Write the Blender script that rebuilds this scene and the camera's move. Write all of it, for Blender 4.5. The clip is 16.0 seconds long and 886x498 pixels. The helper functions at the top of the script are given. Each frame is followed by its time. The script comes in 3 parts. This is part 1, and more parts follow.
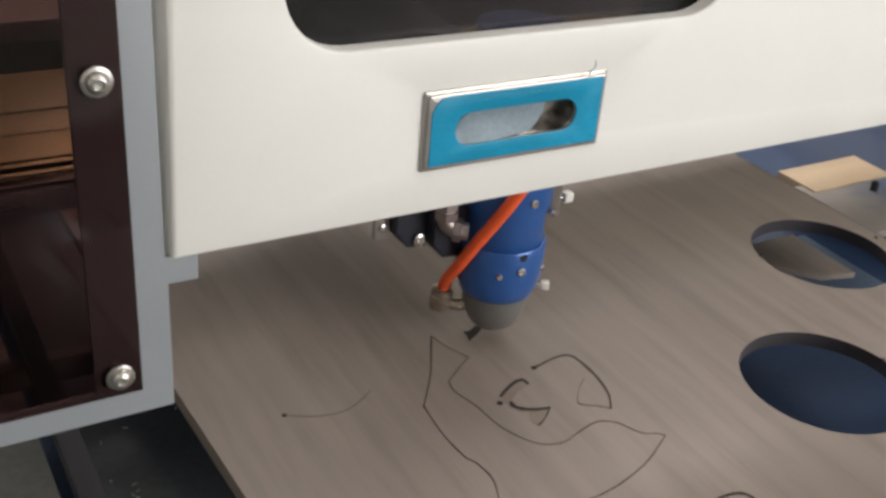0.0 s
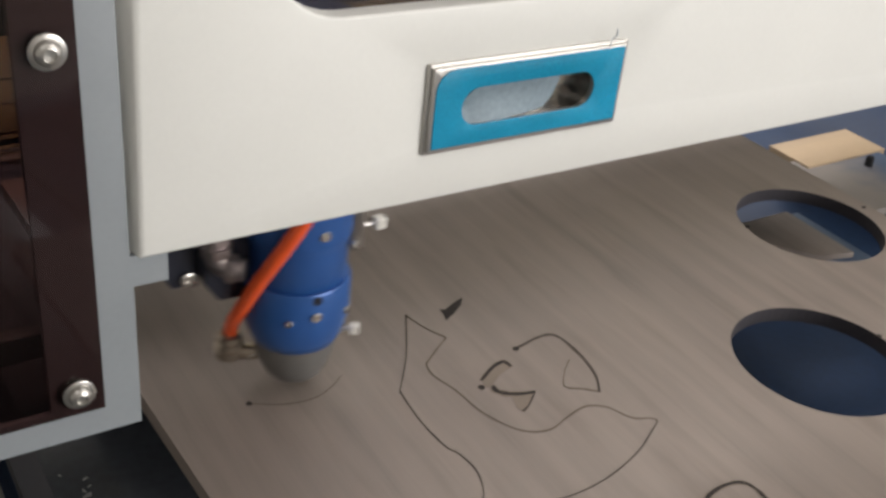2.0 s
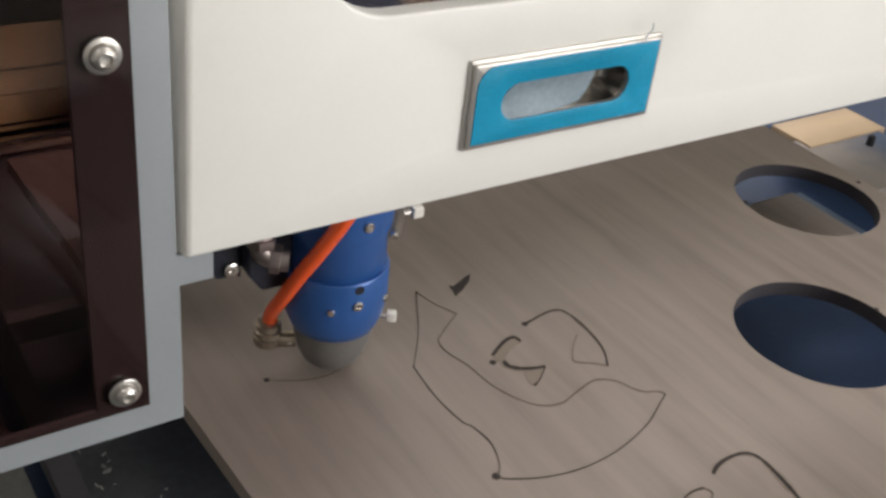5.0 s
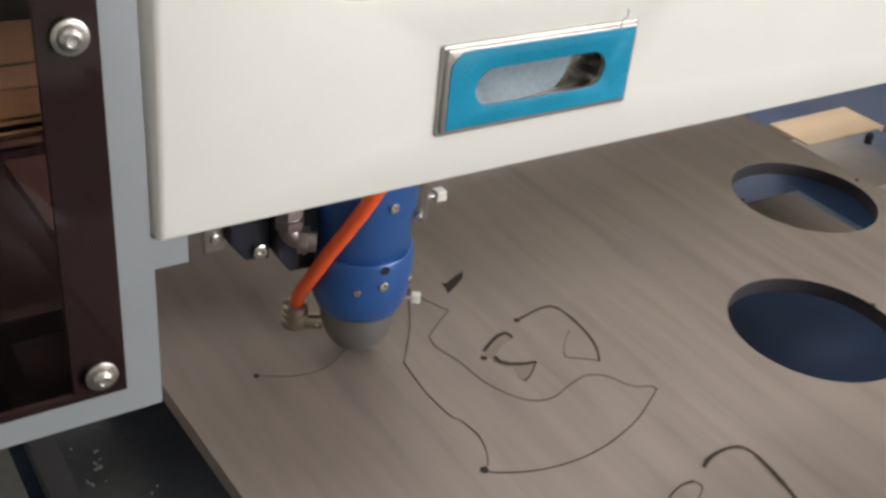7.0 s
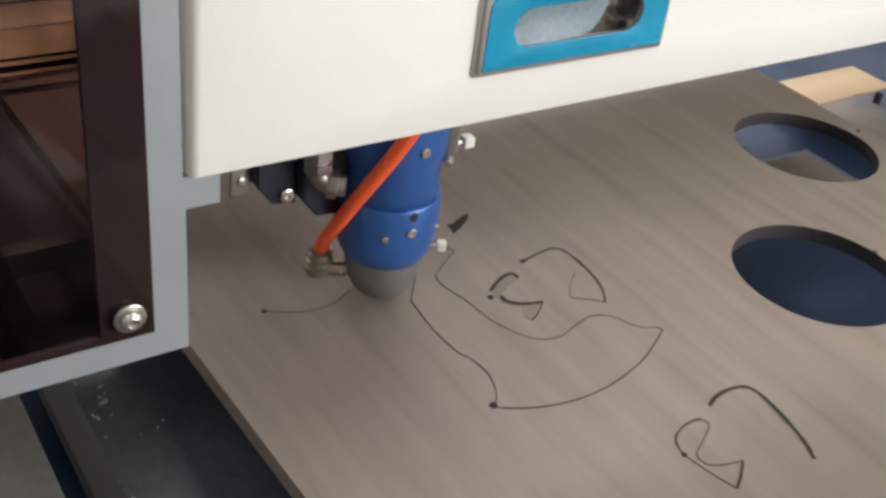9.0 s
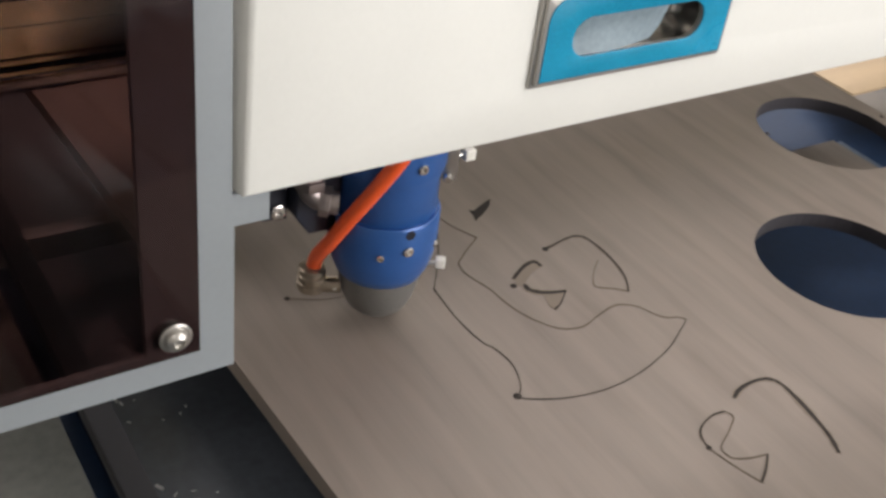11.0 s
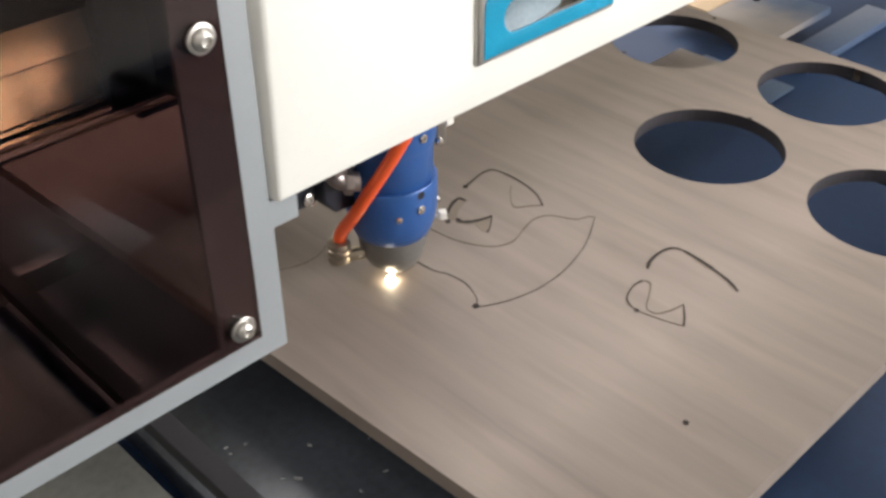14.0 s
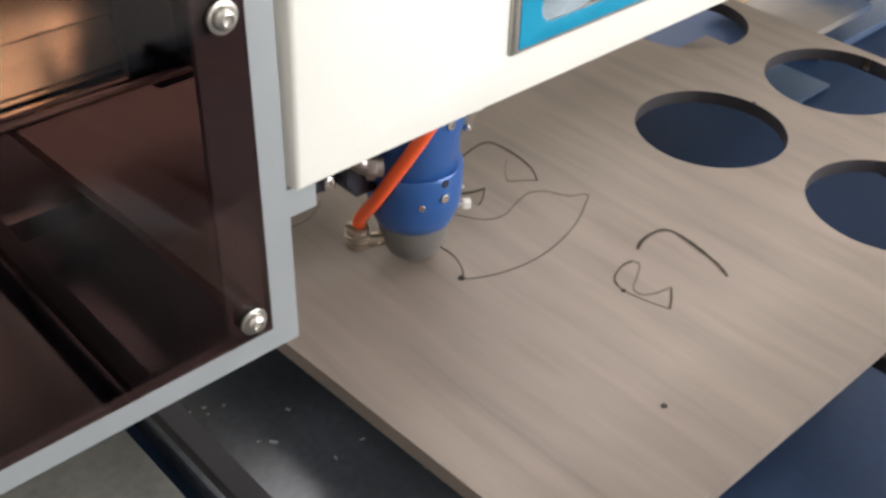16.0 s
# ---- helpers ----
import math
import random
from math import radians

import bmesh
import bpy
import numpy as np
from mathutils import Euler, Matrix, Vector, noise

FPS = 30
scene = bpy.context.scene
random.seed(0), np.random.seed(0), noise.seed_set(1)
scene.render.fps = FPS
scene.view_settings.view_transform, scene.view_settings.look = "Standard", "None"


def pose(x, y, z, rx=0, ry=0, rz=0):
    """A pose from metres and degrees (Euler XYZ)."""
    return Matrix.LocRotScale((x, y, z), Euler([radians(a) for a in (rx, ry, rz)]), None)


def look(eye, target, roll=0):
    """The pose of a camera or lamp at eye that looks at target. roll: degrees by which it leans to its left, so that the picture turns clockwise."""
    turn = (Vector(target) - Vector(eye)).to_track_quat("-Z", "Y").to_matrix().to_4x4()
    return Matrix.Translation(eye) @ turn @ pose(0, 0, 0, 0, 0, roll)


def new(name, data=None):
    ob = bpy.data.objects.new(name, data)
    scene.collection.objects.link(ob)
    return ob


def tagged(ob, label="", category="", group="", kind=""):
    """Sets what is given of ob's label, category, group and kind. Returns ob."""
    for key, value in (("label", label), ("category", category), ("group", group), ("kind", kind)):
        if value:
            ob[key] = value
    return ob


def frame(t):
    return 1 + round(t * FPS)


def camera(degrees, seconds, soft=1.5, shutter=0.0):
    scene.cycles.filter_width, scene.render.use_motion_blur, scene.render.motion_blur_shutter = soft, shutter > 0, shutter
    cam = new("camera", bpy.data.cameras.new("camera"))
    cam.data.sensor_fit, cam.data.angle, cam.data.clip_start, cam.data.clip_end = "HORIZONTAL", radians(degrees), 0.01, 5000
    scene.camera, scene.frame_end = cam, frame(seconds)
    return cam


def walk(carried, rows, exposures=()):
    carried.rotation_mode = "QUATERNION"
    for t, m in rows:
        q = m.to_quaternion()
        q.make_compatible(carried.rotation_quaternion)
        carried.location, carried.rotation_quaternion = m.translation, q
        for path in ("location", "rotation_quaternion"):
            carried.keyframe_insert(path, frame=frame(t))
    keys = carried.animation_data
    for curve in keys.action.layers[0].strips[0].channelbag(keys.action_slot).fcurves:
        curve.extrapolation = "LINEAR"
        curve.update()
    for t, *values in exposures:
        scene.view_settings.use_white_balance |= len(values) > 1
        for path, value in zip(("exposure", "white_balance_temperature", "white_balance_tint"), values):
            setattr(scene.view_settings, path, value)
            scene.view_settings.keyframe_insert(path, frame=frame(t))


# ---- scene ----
cam = camera(44.8, 16.0, soft=3.0, shutter=0.5)

PATH = [
    (0, pose(-0.1324, -0.4166, 0.4536, 60.861, -4.535, -29.666)),
    (0.5, pose(-0.1230, -0.3638, 0.4451, 59.601, -5.231, -31.403)),
    (1, pose(-0.1103, -0.3645, 0.4348, 59.851, -4.714, -31.363)),
    (1.5, pose(-0.1138, -0.3679, 0.4298, 59.692, -4.996, -31.641)),
    (2, pose(-0.1180, -0.3677, 0.4285, 59.368, -5.529, -31.836)),
    (2.5, pose(-0.1201, -0.3666, 0.4213, 59.549, -5.267, -32.295)),
    (3, pose(-0.1250, -0.3518, 0.4271, 58.009, -6.224, -32.964)),
    (3.5, pose(-0.1326, -0.3493, 0.4320, 57.464, -6.232, -33.499)),
    (4, pose(-0.1326, -0.3550, 0.4432, 57.220, -5.922, -33.399)),
    (4.5, pose(-0.1424, -0.3585, 0.4409, 57.499, -6.027, -33.083)),
    (7, pose(-0.1298, -0.3759, 0.4295, 58.462, -5.207, -32.444)),
    (7.5, pose(-0.1323, -0.3669, 0.4323, 57.647, -5.782, -32.752)),
    (8, pose(-0.1365, -0.3685, 0.4253, 57.721, -5.736, -33.174)),
    (8.5, pose(-0.1379, -0.3678, 0.4261, 56.648, -5.961, -32.944)),
    (9, pose(-0.1465, -0.3727, 0.4138, 56.464, -6.382, -32.854)),
    (11.3, pose(-0.1514, -0.3588, 0.4199, 54.771, -6.459, -32.027)),
    (11.5, pose(-0.1457, -0.3636, 0.4182, 54.920, -5.989, -31.587)),
    (12, pose(-0.1614, -0.3614, 0.4290, 54.432, -6.405, -32.742)),
    (12.5, pose(-0.2071, -0.3763, 0.4551, 55.011, -7.018, -36.631)),
    (13, pose(-0.2669, -0.3963, 0.4637, 55.720, -2.934, -45.258)),
    (13.5, pose(-0.2806, -0.4166, 0.4856, 54.338, -0.805, -45.917)),
    (14, pose(-0.2525, -0.4227, 0.4681, 54.357, 0.337, -44.477)),
    (14.5, pose(-0.2271, -0.4198, 0.4604, 53.937, 0.754, -42.843)),
    (15, pose(-0.2250, -0.4228, 0.4637, 53.849, -0.127, -42.096)),
    (15.5, pose(-0.2280, -0.4353, 0.4624, 53.373, -0.480, -42.054)),
    (16, pose(-0.2367, -0.4313, 0.4626, 52.910, -1.518, -42.277)),
]
EXPOSURES = [(0, -0.22), (1, -0.28), (2, -0.25), (4.5, -0.2), (6.8, -0.17), (8, -0.11), (9, 0.06), (11.3, 0.02), (12.5, 0.04), (13.2, 0.44), (14, 0.44), (15, 0.35), (16, 0.42)]
walk(cam, PATH, exposures=EXPOSURES)

# gantry travel along the bed, and the head's place across it
GANTRY = [
    (0, 0.0442), (0.5, 0.0460), (1, 0.0383), (1.5, 0.0376), (2, 0.0242), (2.5, 0.0156), (3, 0.0165), (3.5, 0.0170), (4, 0.0125), (4.5, 0.0100), (7, 0.0146), (7.5, 0.0180), (8, 0.0119), (8.5, 0.0075), (9, 0.0000), (11.3, -0.0269), (11.5, -0.0330), (12, -0.0403), (12.5, -0.0522), (13, -0.0629), (13.5, -0.0537), (14, -0.0477), (14.5, -0.0483), (15, -0.0562), (15.5, -0.0682), (16, -0.0803)
]

HEAD = [
    (0, 0.2575), (0.5, 0.2545), (1, 0.2445), (1.5, 0.2355), (1.6, 0.231), (1.7, 0.219), (1.8, 0.176), (1.9, 0.143),
    (2, 0.111), (2.2, 0.0895), (2.4, 0.083), (3, 0.0838), (3.5, 0.0858), (4, 0.0935), (4.5, 0.1045), (4.7, 0.111),
    (6.8, 0.1455), (7, 0.1475), (7.5, 0.152), (8, 0.1538), (8.5, 0.1553), (9, 0.1513), (11.3, 0.1195), (11.5, 0.12),
    (12, 0.1232), (12.5, 0.1236), (13, 0.1305), (13.5, 0.1422), (14, 0.148), (14.5, 0.1507), (15, 0.1533), (15.5, 0.1528), (16, 0.1495),
]
SPARK = [(0, 0, 0, 0.018), (13.45, 0, 0, 0.018), (13.6, -0.0115, -0.0095, 0.0045), (13.8, -0.0125, -0.0105, 0.005), (14.1, -0.0115, -0.0095, 0.004), (14.3, 0, 0, 0.018), (16, 0, 0, 0.018)]
# the lower plate lags behind the gantry
PLATE = [(0, 0.0), (3, 0.003), (8, -0.005), (9, -0.007), (11.3, 0.006), (12, 0.012), (13.5, 0.032), (15, 0.026), (16, 0.042)]
# small changes of the cutting unit's height: times, metres
LIFT = (0, 1.5, 2, 3, 4.7, 6.8, 13, 14, 16), (0.004, 0.0022, 0.0008, 0.0003, -0.001, -0.001, -0.001, -0.0022, -0.002)
HEAD_BACK, HEAD_SIDE = 0.101, 0.0128

# ---- world and lights ----
world = bpy.data.worlds.new("world")
scene.world = world
world.use_nodes = True
world.node_tree.nodes["Background"].inputs[0].default_value = (0.62, 0.72, 0.9, 1)
world.node_tree.nodes["Background"].inputs[1].default_value = 0.25


def area(name, where, target, sx, sy, power, colour):
    light = bpy.data.lights.new(name, "AREA")
    light.shape, light.size, light.size_y = "RECTANGLE", sx, sy
    light.energy, light.color = power, colour
    ob = new(name, light)
    ob.matrix_world = look(where, target)
    return ob


area("window_daylight", (2.95, -3.9, 1.0), (2.4, 0, 0.8), 3.3, 2.0, 228, (1.0, 0.968, 0.965))
for lx, ly, sx, sy, power in ((-1.2, -1.2, 1.2, 0.6, 9), (1.45, -0.9, 1.2, 0.6, 15), (-1.2, 1.9, 1.2, 0.6, 38), (1.5, 1.8, 2.4, 1.6, 102)):
    area("ceiling_panel", (lx, ly, 2.14), (lx, ly, 0), sx, sy, power, (1.0, 0.935, 0.91))


# ---- materials ----
def shader(name):
    mat = bpy.data.materials.new(name)
    mat.use_nodes = True
    nt = mat.node_tree
    return mat, nt, nt.nodes["Principled BSDF"]


def noise_node(nt, scale, detail=4, stretch=(1, 1, 1), coords="Object"):
    tc, mp, nz = nt.nodes.new("ShaderNodeTexCoord"), nt.nodes.new("ShaderNodeMapping"), nt.nodes.new("ShaderNodeTexNoise")
    nt.links.new(tc.outputs[coords], mp.inputs[0])
    mp.inputs["Scale"].default_value = stretch
    nt.links.new(mp.outputs[0], nz.inputs["Vector"])
    nz.inputs["Scale"].default_value, nz.inputs["Detail"].default_value = scale, detail
    return nz


def ramp(nt, source, stops):
    rp = nt.nodes.new("ShaderNodeValToRGB")
    el = rp.color_ramp.elements
    while len(el) < len(stops):
        el.new(0.5)
    for e, (p, c) in zip(el, stops):
        e.position, e.color = p, (*c, 1)
    nt.links.new(source, rp.inputs[0])
    return rp


def bump(nt, bs, source, strength, distance):
    b = nt.nodes.new("ShaderNodeBump")
    b.inputs["Strength"].default_value, b.inputs["Distance"].default_value = strength, distance
    nt.links.new(source, b.inputs["Height"])
    nt.links.new(b.outputs[0], bs.inputs["Normal"])
    return b


def surface(name, colour, rough, metal=0.0, vary=0.12, scale=40, stretch=(1, 1, 1), relief=0.0002, wear=0.1):
    """A plain material with grain, blotches and fine relief."""
    mat, nt, bs = shader(name)
    big, small = noise_node(nt, scale * 0.2, 3, stretch), noise_node(nt, scale * 6, 3, stretch)
    mix = nt.nodes.new("ShaderNodeMath")
    mix.operation = "MULTIPLY_ADD"
    mix.inputs[1].default_value = 0.35
    nt.links.new(small.outputs[0], mix.inputs[0])
    half = nt.nodes.new("ShaderNodeMath")
    half.operation = "MULTIPLY"
    half.inputs[1].default_value = 0.65
    nt.links.new(big.outputs[0], half.inputs[0])
    nt.links.new(half.outputs[0], mix.inputs[2])
    lo, hi = [c * (1 - vary) for c in colour], [min(1, c * (1 + vary)) for c in colour]
    rp = ramp(nt, mix.outputs[0], [(0.3, lo), (0.7, hi)])
    nt.links.new(rp.outputs[0], bs.inputs["Base Color"])
    rr = ramp(nt, big.outputs[0], [(0.3, [max(0.02, rough - wear * 0.5)] * 3), (0.7, [min(1, rough + wear)] * 3)])
    nt.links.new(rr.outputs[0], bs.inputs["Roughness"])
    bs.inputs["Metallic"].default_value = metal
    if relief:
        bump(nt, bs, small.outputs[0], 0.5, relief)
    return mat


def sheet_glass(name, tint, gloss_ior=1.5):
    """A thin clear sheet: tinted see-through with a mirror sheen."""
    mat, nt, bs = shader(name)
    nt.nodes.remove(bs)
    tr, gl, fr, mx = (nt.nodes.new(k) for k in ("ShaderNodeBsdfTransparent", "ShaderNodeBsdfGlossy", "ShaderNodeFresnel", "ShaderNodeMixShader"))
    tr.inputs[0].default_value = (*tint, 1)
    gl.inputs["Roughness"].default_value = 0.04
    fr.inputs[0].default_value = gloss_ior
    nt.links.new(fr.outputs[0], mx.inputs[0])
    nt.links.new(tr.outputs[0], mx.inputs[1])
    nt.links.new(gl.outputs[0], mx.inputs[2])
    nt.links.new(mx.outputs[0], nt.nodes["Material Output"].inputs[0])
    return mat


def wood_board(name):
    mat, nt, bs = shader(name)
    streak = noise_node(nt, 8, 5, (6, 0.4, 1))
    fibre = noise_node(nt, 60, 5, (9, 0.35, 1))
    blotch = noise_node(nt, 5, 3)
    m1 = nt.nodes.new("ShaderNodeMath")
    m1.operation = "MULTIPLY_ADD"
    m1.inputs[1].default_value = 0.18
    nt.links.new(fibre.outputs[0], m1.inputs[0])
    m2 = nt.nodes.new("ShaderNodeMath")
    m2.operation = "MULTIPLY"
    m2.inputs[1].default_value = 0.82
    nt.links.new(streak.outputs[0], m2.inputs[0])
    nt.links.new(m2.outputs[0], m1.inputs[2])
    rp = ramp(nt, m1.outputs[0], [(0.26, (0.152, 0.125, 0.106)), (0.4, (0.206, 0.172, 0.147)), (0.58, (0.234, 0.195, 0.167)), (0.8, (0.262, 0.219, 0.187))])
    mx = nt.nodes.new("ShaderNodeMix")
    mx.data_type, mx.blend_type = "RGBA", "MULTIPLY"
    mx.inputs[0].default_value = 0.5
    br = ramp(nt, blotch.outputs[0], [(0.3, (0.8, 0.79, 0.79)), (0.7, (1, 1, 1))])
    nt.links.new(rp.outputs[0], mx.inputs[6])
    nt.links.new(br.outputs[0], mx.inputs[7])
    # short dark flecks along the grain
    fleck = noise_node(nt, 14, 4, (5, 0.6, 1))
    fr = ramp(nt, fleck.outputs[0], [(0.52, (1, 1, 1)), (0.78, (0.84, 0.82, 0.8))])
    m3 = nt.nodes.new("ShaderNodeMix")
    m3.data_type, m3.blend_type = "RGBA", "MULTIPLY"
    m3.inputs[0].default_value = 1.0
    nt.links.new(mx.outputs[2], m3.inputs[6])
    nt.links.new(fr.outputs[0], m3.inputs[7])
    nt.links.new(m3.outputs[2], bs.inputs["Base Color"])
    bs.inputs["Roughness"].default_value = 0.6
    bump(nt, bs, m1.outputs[0], 0.25, 0.0006)
    return mat


def dusty_paint(name):
    """Blue paint under sawdust that thins out along the slab."""
    mat, nt, bs = shader(name)
    tc, sep = nt.nodes.new("ShaderNodeTexCoord"), nt.nodes.new("ShaderNodeSeparateXYZ")
    nt.links.new(tc.outputs["Object"], sep.inputs[0])
    cloud = noise_node(nt, 30, 5)
    add = nt.nodes.new("ShaderNodeMath")
    add.operation = "MULTIPLY_ADD"
    add.inputs[1].default_value = 0.09
    nt.links.new(cloud.outputs[0], add.inputs[0])
    nt.links.new(sep.outputs[0], add.inputs[2])
    rp = ramp(nt, add.outputs[0], [(0.905, (0.235, 0.21, 0.19)), (0.99, (0.05, 0.085, 0.15))])
    nt.links.new(rp.outputs[0], bs.inputs["Base Color"])
    bs.inputs["Roughness"].default_value = 0.6
    bump(nt, bs, cloud.outputs[0], 0.3, 0.0004)
    return mat


WHITE = surface("white_powder_coat", (0.675, 0.675, 0.632), 0.42, vary=0.025, scale=60, relief=0.00008)
GREY = surface("grey_paint", (0.238, 0.26, 0.272), 0.45, vary=0.06, scale=50, relief=0.00006)
FILM = surface("blue_protective_film", (0.011, 0.24, 0.40), 0.2, vary=0.28, scale=90, relief=0.0003)
CHROME = surface("polished_steel", (0.62, 0.6, 0.57), 0.16, 1.0, vary=0.08, scale=60, relief=0)
SHAFT = surface("ground_steel_shaft", (0.92, 0.88, 0.8), 0.2, 1.0, vary=0.05, scale=60, relief=0)
STEEL = surface("brushed_steel", (0.5, 0.49, 0.47), 0.32, 1.0, vary=0.12, scale=80, relief=0.00005)
BLUE = surface("blue_anodised_aluminium", (0.026, 0.1, 0.32), 0.34, 0.2, vary=0.1, scale=80, relief=0.00004)
CONE = surface("grey_cast_nozzle", (0.2, 0.195, 0.185), 0.45, 0.55, vary=0.15, scale=90, relief=0.00008)
BLACK = surface("black_anodised_block", (0.012, 0.015, 0.027), 0.4, 0.0, vary=0.2, scale=80)
ORANGE = surface("orange_air_hose", (0.85, 0.11, 0.025), 0.32, vary=0.06, scale=60, relief=0)
KNOB = surface("pale_nylon_knob", (0.7, 0.68, 0.62), 0.4, vary=0.05)
PALE = surface("pale_grey_steel", (0.115, 0.12, 0.11), 0.35, vary=0.45, scale=22, wear=0.06)
NAVY = surface("navy_bed_paint", (0.0045, 0.025, 0.074), 0.6, vary=0.3, scale=20)
DARK = surface("sooty_steel_plate", (0.062, 0.07, 0.082), 0.22, 0.2, vary=0.3, scale=25, wear=0.06)
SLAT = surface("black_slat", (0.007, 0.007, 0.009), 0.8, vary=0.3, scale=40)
BEAM = surface("brass_tinted_extrusion", (0.97, 0.87, 0.5), 0.22, 1.0, vary=0.08, scale=60, wear=0.05, relief=0)
CHAR = surface("charred_cut", (0.022, 0.017, 0.014), 0.9, vary=0.4, scale=300)
SINGE = surface("dark_singe", (0.045, 0.036, 0.03), 0.9, vary=0.5, scale=200)
SCORCH = surface("brown_scorch", (0.105, 0.08, 0.06), 0.85, vary=0.3, scale=300)
# char of the cut, with the holes' purplish shade mixed into the colour
CUTWALL = surface("shaded_scorched_wall", (0.03, 0.027, 0.032), 0.8, vary=0.3, scale=120)
HALO = surface("smoke_stain", (0.19, 0.155, 0.125), 0.8, vary=0.15, scale=200)
SATIN = surface("satin_handle_steel", (0.50, 0.485, 0.45), 0.3, 0.9, vary=0.06, scale=60, relief=0)
CLOUDY = surface("film_clouded_steel", (0.17, 0.22, 0.25), 0.5, 0.0, vary=0.35, scale=60, relief=0.0003)
CURL = surface("clear_film_scrap", (0.4, 0.44, 0.47), 0.3, vary=0.1)
NICKEL = surface("dull_nickel_fitting", (0.36, 0.31, 0.3), 0.3, 0.9, vary=0.25, scale=120)
BRONZE = surface("tarnished_brass_fitting", (0.33, 0.28, 0.22), 0.36, 0.8, vary=0.25, scale=120)
DUST = dusty_paint("dust_covered_blue_paint")
# navy made paler, for the patch of tray floor where light falls
LIT_NAVY = surface("lit_navy_paint", (0.055, 0.085, 0.135), 0.35, vary=0.25, scale=30)
RIB = surface("pale_blue_rib_paint", (0.07, 0.11, 0.19), 0.35, vary=0.25, scale=30)
BOARD = wood_board("grey_brown_plywood")
PLY = surface("pale_plywood", (0.43, 0.32, 0.2), 0.55, vary=0.12, scale=60, stretch=(0.2, 3, 1))
TINT = sheet_glass("smoked_brown_acrylic", (0.36, 0.266, 0.255), 1.33)
SMOKE = sheet_glass("smoked_grey_acrylic", (0.3, 0.26, 0.28), 1.45)
CRUMB = surface("grey_debris", (0.3, 0.3, 0.3), 0.5, vary=0.4, scale=300)
WALLP = surface("workshop_wall_paint", (0.74, 0.73, 0.7), 0.8, vary=0.1, scale=6)
FLOORP = surface("concrete_floor", (0.34, 0.33, 0.31), 0.7, vary=0.25, scale=8)


# ---- building helpers ----
def smooth_mesh(me, angle=40):
    for p in me.polygons:
        p.use_smooth = True
    me.set_sharp_from_angle(angle=radians(angle))


def part(name, bm, material, parent=None, label="", kind="", smooth=True):
    me = bpy.data.meshes.new(name)
    bmesh.ops.recalc_face_normals(bm, faces=bm.faces)
    bm.to_mesh(me)
    bm.free()
    me.materials.append(material)
    if smooth:
        smooth_mesh(me)
    ob = new(name, me)
    ob.parent = parent
    return tagged(ob, label=label, kind=kind)


def box(x0, x1, y0, y1, z0, z1, bevel=0.0, bm=None):
    bm2 = bmesh.new()
    bmesh.ops.create_cube(bm2, size=1)
    for v in bm2.verts:
        v.co = ((x0 + x1) / 2 + v.co.x * (x1 - x0), (y0 + y1) / 2 + v.co.y * (y1 - y0), (z0 + z1) / 2 + v.co.z * (z1 - z0))
    if bevel:
        bmesh.ops.bevel(bm2, geom=bm2.edges[:], offset=bevel, segments=2, affect="EDGES", profile=0.6)
    if bm is None:
        return bm2
    me = bpy.data.meshes.new("t")
    bm2.to_mesh(me)
    bm.from_mesh(me)
    bpy.data.meshes.remove(me)
    bm2.free()
    return bm


def stadium(cx, cy, w, h, r, n=8):
    """A rounded rectangle, anticlockwise."""
    out = []
    for k, (sx, sy) in enumerate(((1, 1), (-1, 1), (-1, -1), (1, -1))):
        for i in range(n + 1):
            a = radians(90 * k + 90 * i / n)
            out.append((cx + sx * (w / 2 - r) + r * math.cos(a), cy + sy * (h / 2 - r) + r * math.sin(a)))
    return out


def circle(cx, cy, r, n=64):
    return [(cx + r * math.cos(2 * math.pi * i / n), cy + r * math.sin(2 * math.pi * i / n)) for i in range(n)]


def sheet(outer, holes, depth, place, bevel=0.0):
    """A plate with holes: loops in its plane, thickened by depth; place maps (u, v, w) to the world."""
    bm = bmesh.new()
    edges = []
    for loop in (outer, *holes):
        vs = [bm.verts.new((u, v, 0)) for u, v in loop]
        edges += [bm.edges.new((vs[i], vs[(i + 1) % len(vs)])) for i in range(len(vs))]
    bmesh.ops.triangle_fill(bm, use_beauty=True, use_dissolve=False, edges=edges)
    ext = bmesh.ops.extrude_face_region(bm, geom=bm.faces[:])
    for v in ext["geom"]:
        if isinstance(v, bmesh.types.BMVert):
            v.co.z += depth
    if bevel:
        bm.normal_update()
        rim = [e for e in bm.edges if abs(e.verts[0].co.z - e.verts[1].co.z) < 1e-6 and e.calc_face_angle(0) > 1.2 and e.verts[0].co.z < 1e-6]
        bmesh.ops.bevel(bm, geom=rim, offset=bevel, segments=3, affect="EDGES", profile=0.5)
    for v in bm.verts:
        v.co = place(*v.co)
    return bm


def upright(u, v, w, y=0.0):
    return Vector((u, y + w, v))


def lathe(profile, n=40, centre=(0, 0)):
    """Turns (radius, height) pairs round the z axis."""
    bm = bmesh.new()
    rings = [[bm.verts.new((centre[0] + r * math.cos(2 * math.pi * i / n), centre[1] + r * math.sin(2 * math.pi * i / n), z)) for i in range(n)] for r, z in profile]
    for a, b in zip(rings, rings[1:]):
        for i in range(n):
            bm.faces.new((a[i], a[(i + 1) % n], b[(i + 1) % n], b[i]))
    bm.faces.new(rings[0][::-1])
    bm.faces.new(rings[-1])
    return bm


